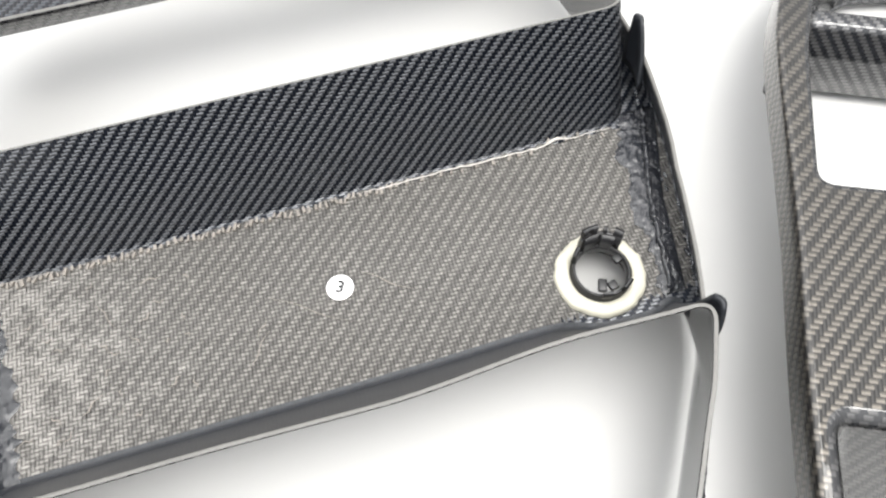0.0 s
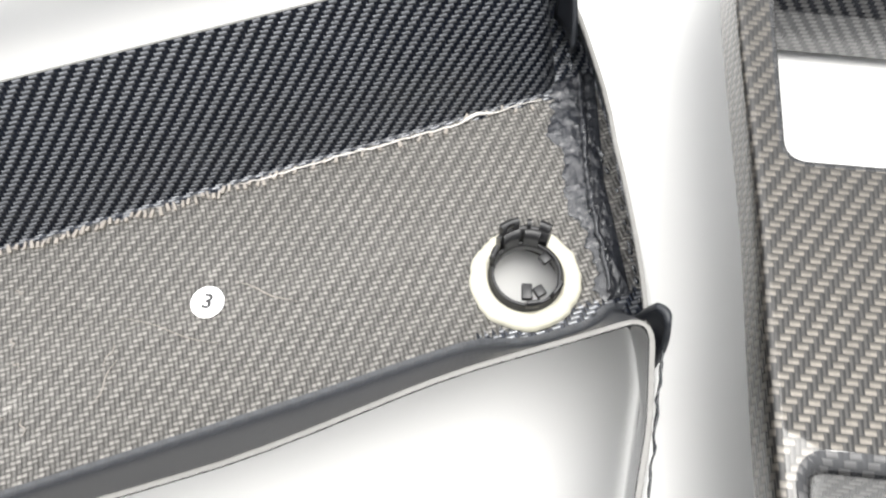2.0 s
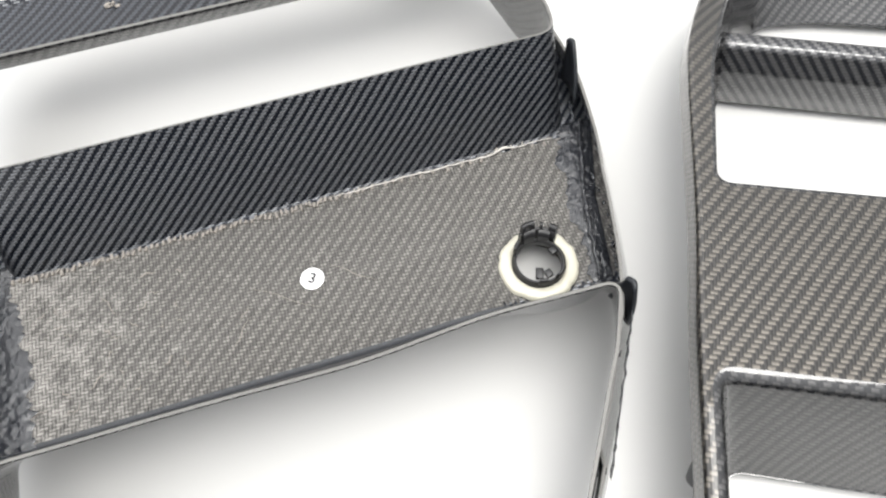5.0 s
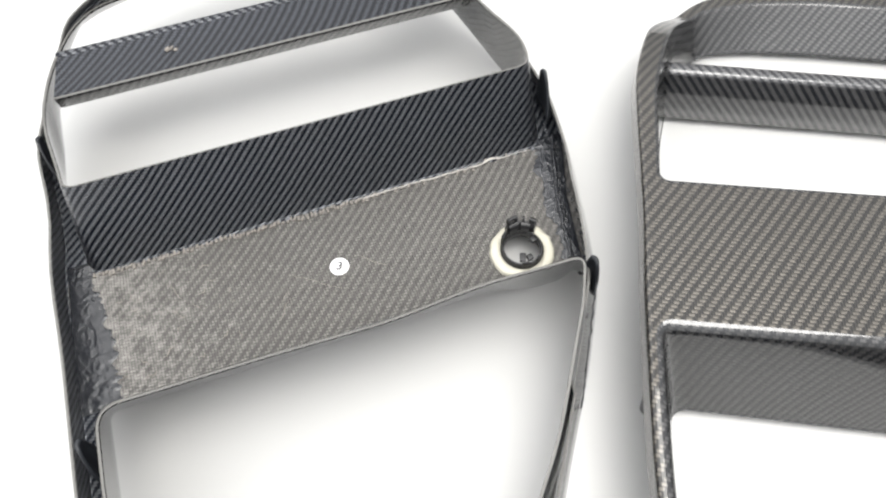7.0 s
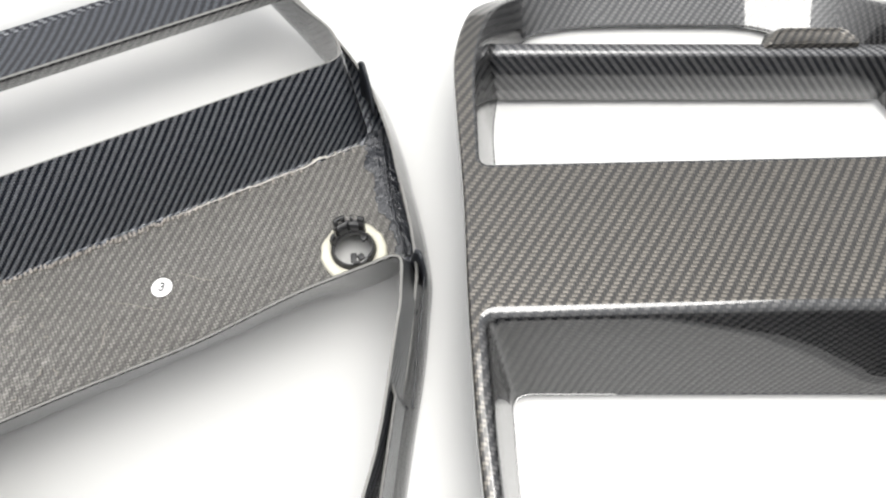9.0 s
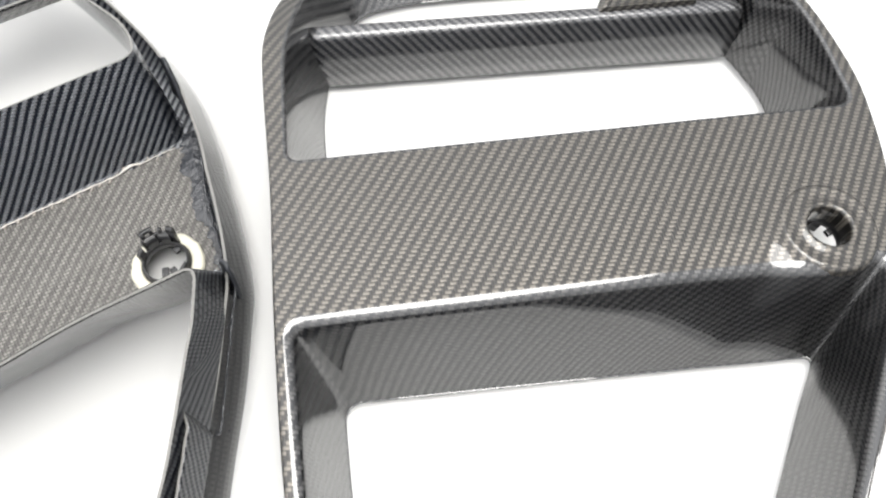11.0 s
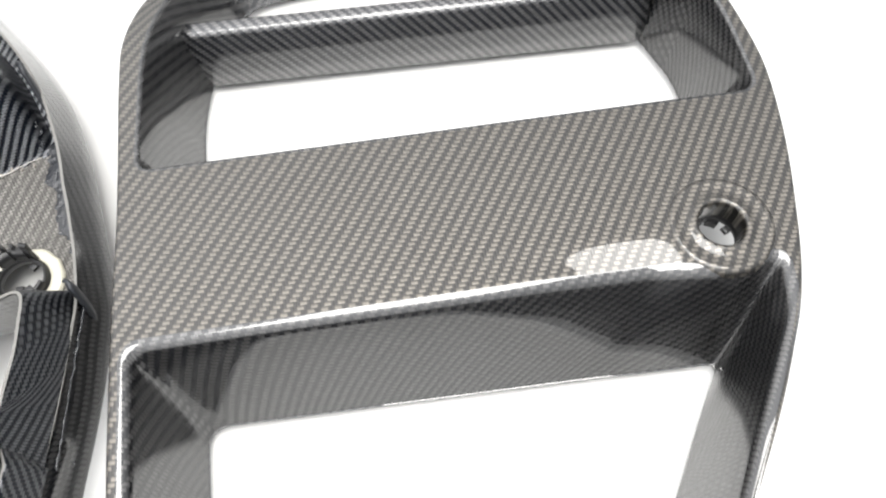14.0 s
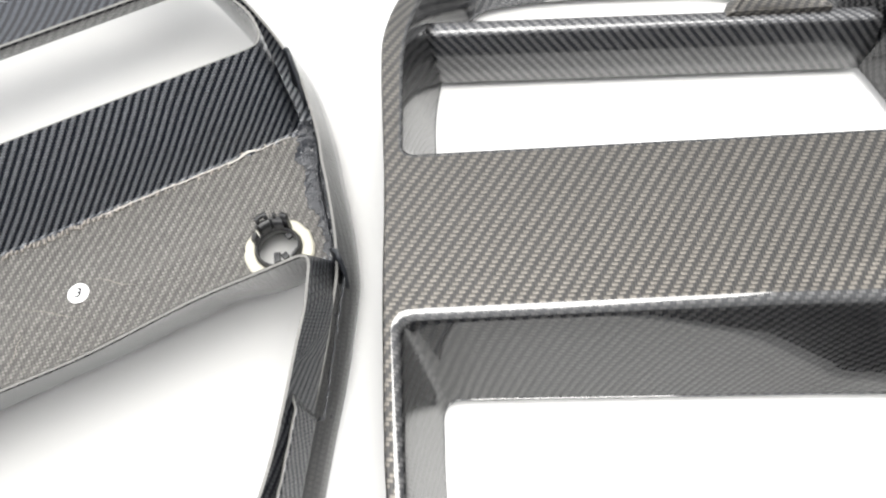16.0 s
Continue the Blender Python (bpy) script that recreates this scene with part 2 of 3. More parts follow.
def box(bm, lo, hi, bevel=0.0):
    made = bmesh.ops.create_cube(bm, size=1.0)["verts"]
    for v in made:
        v.co = Vector([lo[k] + (v.co[k] + 0.5) * (hi[k] - lo[k]) for k in range(3)])
    if bevel:
        edges = list({e for v in made for e in v.link_edges})
        bmesh.ops.bevel(bm, geom=edges, offset=bevel, segments=2, affect="EDGES", profile=0.5)
    return bm


def tube(bm, prof, seg=48, centre=(0, 0), a0=0.0, a1=360.0):
    """A body of revolution about z from (radius, height) pairs, over an arc."""
    full = a1 - a0 >= 360
    n = seg if full else seg + 1
    rows = [[(centre[0] + r * math.cos(radians(a0 + (a1 - a0) * k / seg)), centre[1] + r * math.sin(radians(a0 + (a1 - a0) * k / seg)), z) for k in range(n)]
            for r, z in prof]
    loft(bm, rows, full)
    if not full:
        for k in (0, n - 1):
            bm.faces.new([bm.verts.new(row[k]) for row in rows])
    bmesh.ops.recalc_face_normals(bm, faces=bm.faces)
    return bm


# ---------------------------------------------------------------- table
def build_table():
    table = tagged(new("table"), "smooth white table top with a faint satin sheen", "table", kind="structure")
    bm = bmesh.new()
    box(bm, (-1.2, -0.9, -0.03), (1.6, 1.1, 0.0), 0.003)
    part("table_top", bm, table_white, table)
    return table


build_table()

# ---------------------------------------------------------------- the grilles
FRONT = 57.0        # mm from the back edges of the walls to the front face


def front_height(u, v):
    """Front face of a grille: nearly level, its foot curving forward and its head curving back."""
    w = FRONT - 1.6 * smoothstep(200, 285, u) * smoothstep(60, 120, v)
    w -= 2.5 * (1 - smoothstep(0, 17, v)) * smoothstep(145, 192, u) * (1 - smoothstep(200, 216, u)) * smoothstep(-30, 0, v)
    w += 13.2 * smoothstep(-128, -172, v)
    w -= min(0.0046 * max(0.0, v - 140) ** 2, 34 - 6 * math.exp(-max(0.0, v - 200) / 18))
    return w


OUTER = [(-6, -73), (-7, 21), (-5, 84), (-3, 148), (2, 172), (8, 194), (20, 217), (38, 240), (70, 255), (110, 262), (200, 260), (248, 230), (268, 172), (277, 130), (280, 96), (273, 48),
         (260, 0), (252, -21), (231, -57), (209, -88), (168, -150), (140, -192), (30, -192), (4, -150)]
OUTER_R = [60, 60, 60, 30, 20, 20, 20, 25, 30, 60, 50, 40, 40, 30, 30, 40, 40, 25, 30, 40, 40, 25, 25, 40]
LOW_F = [(0.5, 0), (206, 0), (222, -4.5), (240, -4.5), (251, 0), (248, -20), (222, -60), (204, -88), (160, -150), (136, -176), (32, -176), (8, -145), (1.5, -68)]
LOW_B = [(14, -19), (182, -23.8), (202, -24.6), (221, -25.2), (237, -25.5), (219, -51), (208, -68), (192, -92), (150, -140), (130, -160), (42, -160), (20, -138), (14, -70)]
LOW_RB = [10, 10, 10, 10, 13, 14, 30, 30, 40, 20, 20, 30, 40]
LOW_R = [5, 20, 8, 8, 7, 12, 30, 30, 40, 20, 20, 30, 40]
UP_F = [(3, 140), (10, 172), (17, 194), (28, 214), (42, 231), (72, 241), (112, 246), (196, 244), (240, 216), (262, 168), (271, 127), (270, 79), (2, 78)]
UP_B = [(15, 140), (21, 172), (27, 190), (34, 206), (46, 218), (72, 223), (112, 224), (192, 222), (232, 198), (252, 165), (264, 127), (262, 101), (15, 101)]
UP_R = [40, 20, 20, 16, 16, 20, 40, 40, 30, 30, 30, 9, 6]


def build_grille(name, label, right_side, warp, rim, front, back, back_w, flange_w, mats_panel, mats_wall):
    """One moulded grille in its own frame: u across, v up the grille, w from the back edges to the front face."""
    thing = tagged(new(name), label, "car grille", "carbon fibre grilles")

    def P(q, w):
        u, v = warp(q[0], q[1])
        return Vector((u, v, w)) * MM

    outer = [Vector(rim(q)) for q in rounded(OUTER, OUTER_R, 5, 4)]
    low_f, low_b = [front(q) for q in rounded(LOW_F, LOW_R, 16, 7)], rounded(LOW_B, LOW_RB, 16, 7)
    up_f, up_b = [front(q) for q in rounded(UP_F, UP_R, 16, 7)], rounded(UP_B, UP_R, 16, 7)
    # outlines run clockwise seen from the front: outwards lies to the left of the way
    fil_low, fil_up = 3.7, 1.6
    low_o, up_o = offset_outline(low_f, fil_low), offset_outline(up_f, fil_up)
    outer_i = offset_outline(outer, -2.0)
    hole_u = 232 if right_side else 228.5
    hole = [Vector((hole_u + 10.5 * math.cos(a), 15.8 + 10.5 * math.sin(a))) for a in [2 * math.pi * k / 40 for k in range(40)]]

    # front face: one triangulated sheet between the outlines, cut into the wide panel and the frame
    pts, edges = [], []
    for poly in (outer_i, low_o, up_o, hole):
        s = len(pts)
        pts += [Vector((p.x, p.y)) for p in poly]
        edges += [(s + k, s + (k + 1) % len(poly)) for k in range(len(poly))]
    ring = [Vector(p) for p in pts]
    grid = [Vector((a + 1.8 * ((b // 5) % 2), b)) for a in range(-23, 290, 5) for b in range(-190, 264, 5) if not 0 <= b < 27]
    grid += [Vector((-21 + 2.6 * a + 0.9 * (b % 2), 1.0 + 2.6 * b)) for a in range(117) for b in range(10)]
    for q in grid:
            if inside(q, outer_i) and not inside(q, low_o) and not inside(q, up_o) and not inside(q, hole):
                if min((q - r).length_squared for r in ring) > 2.6:
                    pts.append(q)
    from mathutils.geometry import delaunay_2d_cdt
    vs, _, fs, *_ = delaunay_2d_cdt(pts, edges, [], 0, 1e-5)
    sheets = {"face_panel": [], "frame": []}
    for f in fs:
        c = sum((vs[k] for k in f), Vector((0, 0))) / len(f)
        if inside(c, outer_i) and not inside(c, low_o) and not inside(c, up_o) and not inside(c, hole):
            sheets["face_panel" if 2 < c.y < 76 else "frame"].append(f)
    for nm, faces in sheets.items():
        bm = bmesh.new()
        uvl = bm.loops.layers.uv.verify()
        made = {}
        for f in faces:
            q = [vs[k] for k in f]
            if (q[1] - q[0]).cross(q[2] - q[0]) < 0:
                f = list(f)[::-1]
            for k in f:
                if k not in made:
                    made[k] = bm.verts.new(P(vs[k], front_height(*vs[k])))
            face = bm.faces.new([made[k] for k in f])
            for lp in face.loops:
                lp[uvl].uv = lp.vert.co.xy
        ob = part(nm, bm, mats_panel if nm == "face_panel" else mats_wall, thing)
        solid(ob, 0.0012, 1, 2)

    # walls of the two openings, rounded over at the front
    for nm, o, f, b, fil in (("lower_opening_wall", low_o, low_f, low_b, fil_low + 0.8), ("upper_opening_wall", up_o, up_f, up_b, fil_up)):
        rows = [[] for _ in range(10)]
        for po, pf, pb in zip(o, f, b):
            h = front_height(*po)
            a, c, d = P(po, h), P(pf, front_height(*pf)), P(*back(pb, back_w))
            e = c + (d - c).normalized() * fil * MM
            for k in range(6):
                s = k / 5
                rows[k].append((1 - s) ** 2 * a + 2 * s * (1 - s) * c + s * s * e)
            for k in range(4):
                rows[6 + k].append(e.lerp(d, (k + 1) / 4))
        bm = bmesh.new()
        ro = o[::-1]

        def grey_side(r, i):
            t = ro[(i + 1) % len(ro)] - ro[i]
            return 3 if nm == "lower_opening_wall" and abs(t.x) > abs(t.y) and ro[i].y > -20 else 0

        loft(bm, [r[::-1] for r in rows], unfold=ro, mat=grey_side)
        n = len(b)
        cut = []
        for k in range(n):
            t = rows[-1][(k + 1) % n] - rows[-1][k - 1]
            t.normalize()
            cut.append(rows[-1][k] + Vector((-t.y, t.x, 0)) * 0.0012)
        loft(bm, [rows[-1][::-1], cut[::-1]], mat=lambda r, i: 2)
        # front sides take the darkened carbon, shade painted into its colour
        solid(part(nm, bm, (carbon_shaded, mats_wall[1], mats_wall[2], carbon_shaded, grey_inner, mats_wall[2]), thing), 0.0012, 1, 2)

    # outer flange
    lean_in, near_in = offset_outline(outer, -7.0), offset_outline(outer, -3.0)
    inset = outer if right_side else [a.lerp(b, smoothstep(60, 160, a.x)) for a, b in zip(near_in, lean_in)]
    rows = [[] for _ in range(8)]
    for pi, po, pl in zip(outer_i, outer, inset):
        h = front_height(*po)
        low = P(pl, min(flange_w, h - 8))
        a, c = P(pi, h), P(po, h)
        e = c + Vector((0, 0, -2.2 * MM))
        for k in range(5):
            s = k / 4
            rows[k].append((1 - s) ** 2 * a + 2 * s * (1 - s) * c + s * s * e)
        for k in range(3):
            rows[5 + k].append(e.lerp(low, (k + 1) / 3))
    bm = bmesh.new()
    loft(bm, rows, unfold=outer_i)
    n = len(outer)
    cut = []
    for k in range(n):
        t = rows[-1][(k + 1) % n] - rows[-1][k - 1]
        t.normalize()
        cut.append(rows[-1][k] - Vector((-t.y, t.x, 0)) * 0.0012)
    loft(bm, [rows[-1], cut], mat=lambda r, i: 2)
    # the turned-over flange also has its shade in the base colour
    solid(part("outer_flange", bm, mats_wall if right_side else (carbon_shaded, *mats_wall[1:]), thing), 0.0012, 1, 2)

    # crossbar: an open channel across the upper opening
    near, foot, drop = (165, 159, 5.0) if right_side else (158.5, 156, 0.0)
    prof = [(foot, back_w), (foot + (near - foot) * 0.35, 16), (near, 34), (near + 1, 36), (167.5, 36.8), (172, 37.2), (173.6, 36.4), (175, 34), (182, 18), (189, back_w)]
    deep = 1.0 if right_side else 0.36
    prof = [(v, back_w + (w - back_w) * deep) for v, w in prof]

    def ends(v):
        return (13 if right_side else 16.5) + 0.12 * max(0, v - 160), 262 - 0.42 * max(0, v - 140)

    def bar_row(v, w):
        l, r = ends(v)
        return [P((l + (r - l) * k / 40, v + 0.4 * drop - drop * k / 40), w) for k in range(41)]

    bm = bmesh.new()
    loft(bm, [bar_row(v, w)[::-1] for v, w in prof], False)
    bmesh.ops.recalc_face_normals(bm, faces=bm.faces)
    top = max(bm.faces, key=lambda f: f.calc_center_median().z)
    if top.normal.z < 0:
        bmesh.ops.reverse_faces(bm, faces=bm.faces)
    # left bar uses the carbon with painted-in shade
    solid(part("crossbar", bm, (carbon_bar_front if right_side else carbon_shaded, mats_wall[1], mats_wall[2]), thing), 0.0012, 1, 2, True)
    # flat back of the crossbar
    bm = bmesh.new()
    loft(bm, [bar_row(v, back_w + 1.0 + 1.2 * math.sin(math.pi * (v - foot) / (190 - foot))) for v in (foot + 1.2, 166, 173, 181, 188.2)], False)
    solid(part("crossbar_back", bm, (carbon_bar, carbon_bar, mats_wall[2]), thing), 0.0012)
    return thing, P


def straight(u, v):
    return u, v


def lefty(u, v):
    """The turned-over grille is a little narrower, and its top leans outwards."""
    s = max(0.0, min(1.0, (40 - v) / 60))
    return u * (0.942 + 0.03 * s) - 8 * smoothstep(90, 160, v) * (1 - u / 280), v


def same_front(q):
    return q


def right_rim(q):
    return (q[0] - 4.5 * smoothstep(60, 20, q[0]) * smoothstep(40, 150, q[1]) * smoothstep(235, 195, q[1]), q[1])


def right_back(q, w):
    """Back edges of the standing grille: they stop a little above the table."""
    return Vector((q[0] + (89 - q[0]) * w / 300, q[1] - (71 + q[1]) * w / 300)), w


def left_rim(q):
    """Outer edge of the turned-over grille: a little wider at both ends of the panel."""
    u, v = q
    end = smoothstep(60, 0, u) * smoothstep(-150, -60, v)
    return (u + 8 * smoothstep(200, 275, u) * smoothstep(-40, 60, v) - end * (7.0 + 4.0 * math.exp(-((v - 75) / 40) ** 2)), v)


def left_front(q):
    """Front edges of the openings: the end wall of the upper one stands nearly upright."""
    u, v = q
    return Vector((u - smoothstep(60, 20, u) * smoothstep(60, 110, v) * (6.0 + 5.0 * smoothstep(150, 195, v)), v - 2.0 * smoothstep(-30, -8, v) * smoothstep(30, 10, v)))


def left_back(q, w):
    """Back edges of the turned-over grille: straight along the panel."""
    u, v = q
    if v < 10:
        top = smoothstep(-45, -26, v)
        return Vector((u, v + 5.0 * smoothstep(130, 200, u) * top - 1.5 * (1 - smoothstep(14, 100, u)) * top)), w - 3.0
    low = smoothstep(112, 102, v)
    return Vector((u - 6.5 * (1 - smoothstep(10, 60, u)) + 5.0 * smoothstep(200, 260, u) * smoothstep(140, 110, v), v - 3.5 * low)), w


right, RP = build_grille("car_grille", "glossy carbon fibre car grille, front side up on the white table", True, straight, right_rim, same_front, right_back, 5.0, 43.0,
                         (carbon_gloss, cloth_back, carbon_shaded), (carbon_gloss, carbon_inner, carbon_inner))
right.matrix_world = pose(0.161, 0.051, 0.0, 0, 0, -2.0)
left, LP = build_grille("car_grille", "carbon fibre car grille lying face down, rough cloth back showing", False, lefty, left_rim, left_front, left_back, 8.0, 34.0,
                        (carbon_gloss, cloth_back, pale_edge), (carbon_gloss, carbon_inner, pale_edge))
left.matrix_world = Matrix.Translation((-0.094, 0.011, 0.0702)) @ Matrix.Rotation(radians(22.3), 4, "Z") @ Matrix.Diagonal((1, 1, -1, 1))


# ---------------------------------------------------------------- sensor seats
def build_sensor_boss(P, thing):
    """Raised ring round the sensor hole in the front face."""
    c = P((232, 16), FRONT)
    bm = bmesh.new()
    prof = [(22.4, -3.0), (21.6, -0.6), (20.6, 0.5), (19.4, 0.85), (18.0, 0.55), (15.5, 0.35), (13.0, 0.45), (11.8, 1.1), (10.8, 1.3), (9.9, 0.9), (9.4, -0.4), (9.2, -3.0), (9.2, -9.0)]
    tube(bm, [(r * MM, c.z + z * MM) for r, z in prof], 64, (c.x, c.y))
    uvl = bm.loops.layers.uv.verify()
    for f in bm.faces:
        for lp in f.loops:
            lp[uvl].uv = lp.vert.co.xy
    part("sensor_boss", bm, carbon_gloss, thing, "rounded carbon ring round the sensor hole")


def build_sensor_holder(P, thing, front):
    """Black plastic clip ring that sits in the hole behind the face."""
    c = P((228.5, 15.5) if not front else (232, 16), 0)
    holder = None
    bm = bmesh.new()
    z0, z1 = (55.5, 47.5) if not front else (50.0, 40.0)
    tube(bm, [(r * MM, z * MM) for r, z in ((11.4, z0), (11.4, z0 - 3), (10.7, z0 - 3.6), (10.8, z1 + 4), (10.5, z1 + 3), (10.0, z1 + 3), (9.7, z0 - 5), (9.7, z0), (11.4, z0))], 56, (c.x, c.y))
    holder = part("sensor_holder", bm, black_plastic, thing, "black plastic sensor clip ring")
    for k, (a, span, h) in enumerate(((62, 26, 6), (98, 30, 7), (138, 22, 5), (258, 20, 3), (305, 24, 3))):
        bm = bmesh.new()
        tube(bm, [(r * MM, z * MM) for r, z in ((11.2, z1 + 4), (11.6, z1 + 3 - h), (10.4, z1 + 2 - h), (9.6, z1 + 4), (11.2, z1 + 4))], 8, (c.x, c.y), a - span / 2, a + span / 2)
        part("clip_prong", bm, black_plastic, holder)
    if not front:
        # tall catch on one side of the ring: a curved wall with two lugs, one of them a loop
        bm = bmesh.new()
        tube(bm, [(r * MM, z * MM) for r, z in ((12.3, z0 - 2), (12.6, z1 - 3.4), (12.1, z1 - 4.0), (11.0, z1 - 3.8), (10.6, z0 - 2), (12.3, z0 - 2))], 20, (c.x, c.y), 36, 118)
        part("catch_wall", bm, black_plastic, holder)
        for a0, a1, h in ((38, 54, 6.6), (66, 72, 6.2), (84, 92, 8.0), (104, 112, 8.0)):
            bm = bmesh.new()
            tube(bm, [(r * MM, z * MM) for r, z in ((12.8, z1 - 2), (13.3, z1 - h), (11.6, z1 - h - 0.4), (11.0, z1 - 2), (12.8, z1 - 2))], 6, (c.x, c.y), a0, a1)
            part("latch", bm, black_plastic, holder)
        bm = bmesh.new()
        tube(bm, [(r * MM, z * MM) for r, z in ((13.1, z1 - 6.0), (13.3, z1 - 8.2), (11.7, z1 - 8.5), (11.5, z1 - 6.3), (13.1, z1 - 6.0))], 10, (c.x, c.y), 84, 112)
        part("latch", bm, black_plastic, holder)
    for a, l in ((250, 5.0), (282, 3.4), (20, 3.0)):
        bm = bmesh.new()
        box(bm, (-0.0016, -l * MM, (z0 - 6) * MM), (0.0016, 0, (z0 - 4) * MM), 0.0004)
        bmesh.ops.rotate(bm, cent=(0, 0, 0), matrix=Matrix.Rotation(radians(a + 90 + 180), 3, "Z"), verts=bm.verts)
        bmesh.ops.translate(bm, vec=(c.x + 0.0088 * math.cos(radians(a)), c.y + 0.0088 * math.sin(radians(a)), 0), verts=bm.verts)
        part("inner_tab", bm, black_plastic, holder)
    return holder


build_sensor_boss(RP, right)
build_sensor_holder(RP, right, True)
build_sensor_holder(LP, left, False)


def build_glue_ring():
    """Cured white glue round the sensor seat on the back of the panel."""
    c = LP((228.5, 15.5), 0)
    bm = bmesh.new()
    rows = []
    for k, (r, h) in enumerate(((17.0, 0.0), (16.7, 1.2), (15.8, 2.0), (14.2, 2.3), (12.2, 2.5), (11.4, 1.6), (11.3, 0.0))):
        row = []
        for q in range(72):
            a = 2 * math.pi * q / 72
            n = noise.noise(Vector((3 * math.cos(a), 3 * math.sin(a), r * 0.3)))
            rr = r + (0.7 * n + 0.4 * noise.noise(Vector((9 * math.cos(a), 9 * math.sin(a), 2.0)))) * (1 if r > 12 else 0)
            row.append((c.x + rr * MM * math.cos(a), c.y + rr * MM * math.sin(a), (55.3 - h * (1 + 0.15 * n)) * MM))
        rows.append(row)
    loft(bm, rows)
    bmesh.ops.recalc_face_normals(bm, faces=bm.faces)
    part("glue_ring", bm, glue_white, left, "yellowed white glue ring")


build_glue_ring()


# ---------------------------------------------------------------- resin seams and frayed cloth on the turned-over grille
def build_seam(name, u0, u1, v0, v1, height, mat, label):
    """A lumpy band of cured resin along an end of the panel."""
    nu, nv, inner = 26, 130, 1.0
    bm = bmesh.new()
    rows = []
    for a in range(nu + 1):
        row = []
        for b in range(nv + 1):
            v = v0 + (v1 - v0) * b / nv
            ragged = (4.5 * noise.noise(Vector((u0(0), v * 0.11, 3.3))) + 2.5 * noise.noise(Vector((u0(0), v * 0.45, 7.7)))) * inner
            u = u0(v) + (u1(v) - u0(v)) * a / nu + ragged * (a / nu if u0(0) < 50 else 1 - a / nu)
            n = noise.fractal(Vector((u * 0.45, v * 0.4, 1.7)), 0.7, 2.1, 5)
            bell = max(0.0, math.sin(math.pi * a / nu)) ** 0.6 * min(1, b / 3, (nv - b) / 3)
            row.append(LP((u, v), 55.35 - height * bell * (0.75 + 0.55 * n) + 0.25 * (1 - bell)))
        rows.append(row)
    loft(bm, rows, False)
    part(name, bm, mat, left, label)


build_seam("resin_seam", lambda v: 247 + 0.22 * v, lambda v: 256 + 0.36 * v, 1, 82, 1.1, resin, "glossy dark resin along the panel end")
build_seam("resin_seam", lambda v: -15 + 0.02 * v, lambda v: 9 - 0.10 * v, 0, 84, 1.0, resin, "glossy dark resin along the panel end")


def build_frayed_edge():
    """Pale tow ends where the cloth is cut along the fold."""
    bm = bmesh.new()
    rnd = random.Random(5)
    u = 1.0
    while u < 262:
        l, wd = rnd.uniform(1.5, 3.2), rnd.uniform(0.8, 1.4)
        v = 74.5 + rnd.uniform(-0.9, 0.9) + (1.6 if 225 < u < 250 else 0)
        c = LP((u, v), 55.0)
        made = bmesh.ops.create_cube(bm, size=1.0)["verts"]
        tilt = Matrix.Rotation(radians(rnd.uniform(-18, 30) - 20), 3, "Z") @ Matrix.Rotation(radians(rnd.uniform(-12, 12)), 3, "X")
        for q in made:
            taper = 0.7 if q.co.y > 0 else 1.0
            q.co = c + tilt @ Vector((q.co.x * wd * taper, q.co.y * l, q.co.z * 0.9)) * MM
        u += rnd.uniform(1.6, 3.2) if u < 165 else rnd.uniform(4.0, 9.0)
    tagged(part("frayed_edge", bm, pale_fibre, left, "pale frayed tow ends along the fold", smooth=False), kind="stuff")


pale_fibre = plain("pale_fibre", (0.225, 0.205, 0.182), 0.55, 0.35, 500.0, 0.4)
build_frayed_edge()


def build_thread():
    """A loose pale thread stuck along the fold near the sensor."""
    n = 120
    rows = []
    for k in range(n + 1):
        s = k / n
        u = 150 + 112 * s
        v = 75.4 + 1.1 * noise.noise(Vector((u * 0.06, 0.4, 2.0))) + 0.5 * noise.noise(Vector((u * 0.4, 1.4, 2.0))) + 2.0 * math.exp(-((u - 238) / 5) ** 2)
        c = LP((u, v), 54.6)
        r = (0.32 + 0.35 * abs(noise.noise(Vector((u * 0.25, 7.0, 0.0)))) + 0.5 * math.exp(-((u - 236) / 4) ** 2)) * MM * math.sin(math.pi * (k + 1) / (n + 2)) ** 0.4
        rows.append([c + Vector((0, r * math.cos(a), r * math.sin(a))) for a in [2 * math.pi * q / 6 for q in range(6)]])
    bm = bmesh.new()
    loft(bm, rows)
    bmesh.ops.recalc_face_normals(bm, faces=bm.faces)
    part("thread", bm, white_thread, left, "loose pale thread along the fold")


white_thread = plain("white_thread", (0.45, 0.43, 0.40), 0.6, 0.3, 500.0, 0.4)
build_thread()


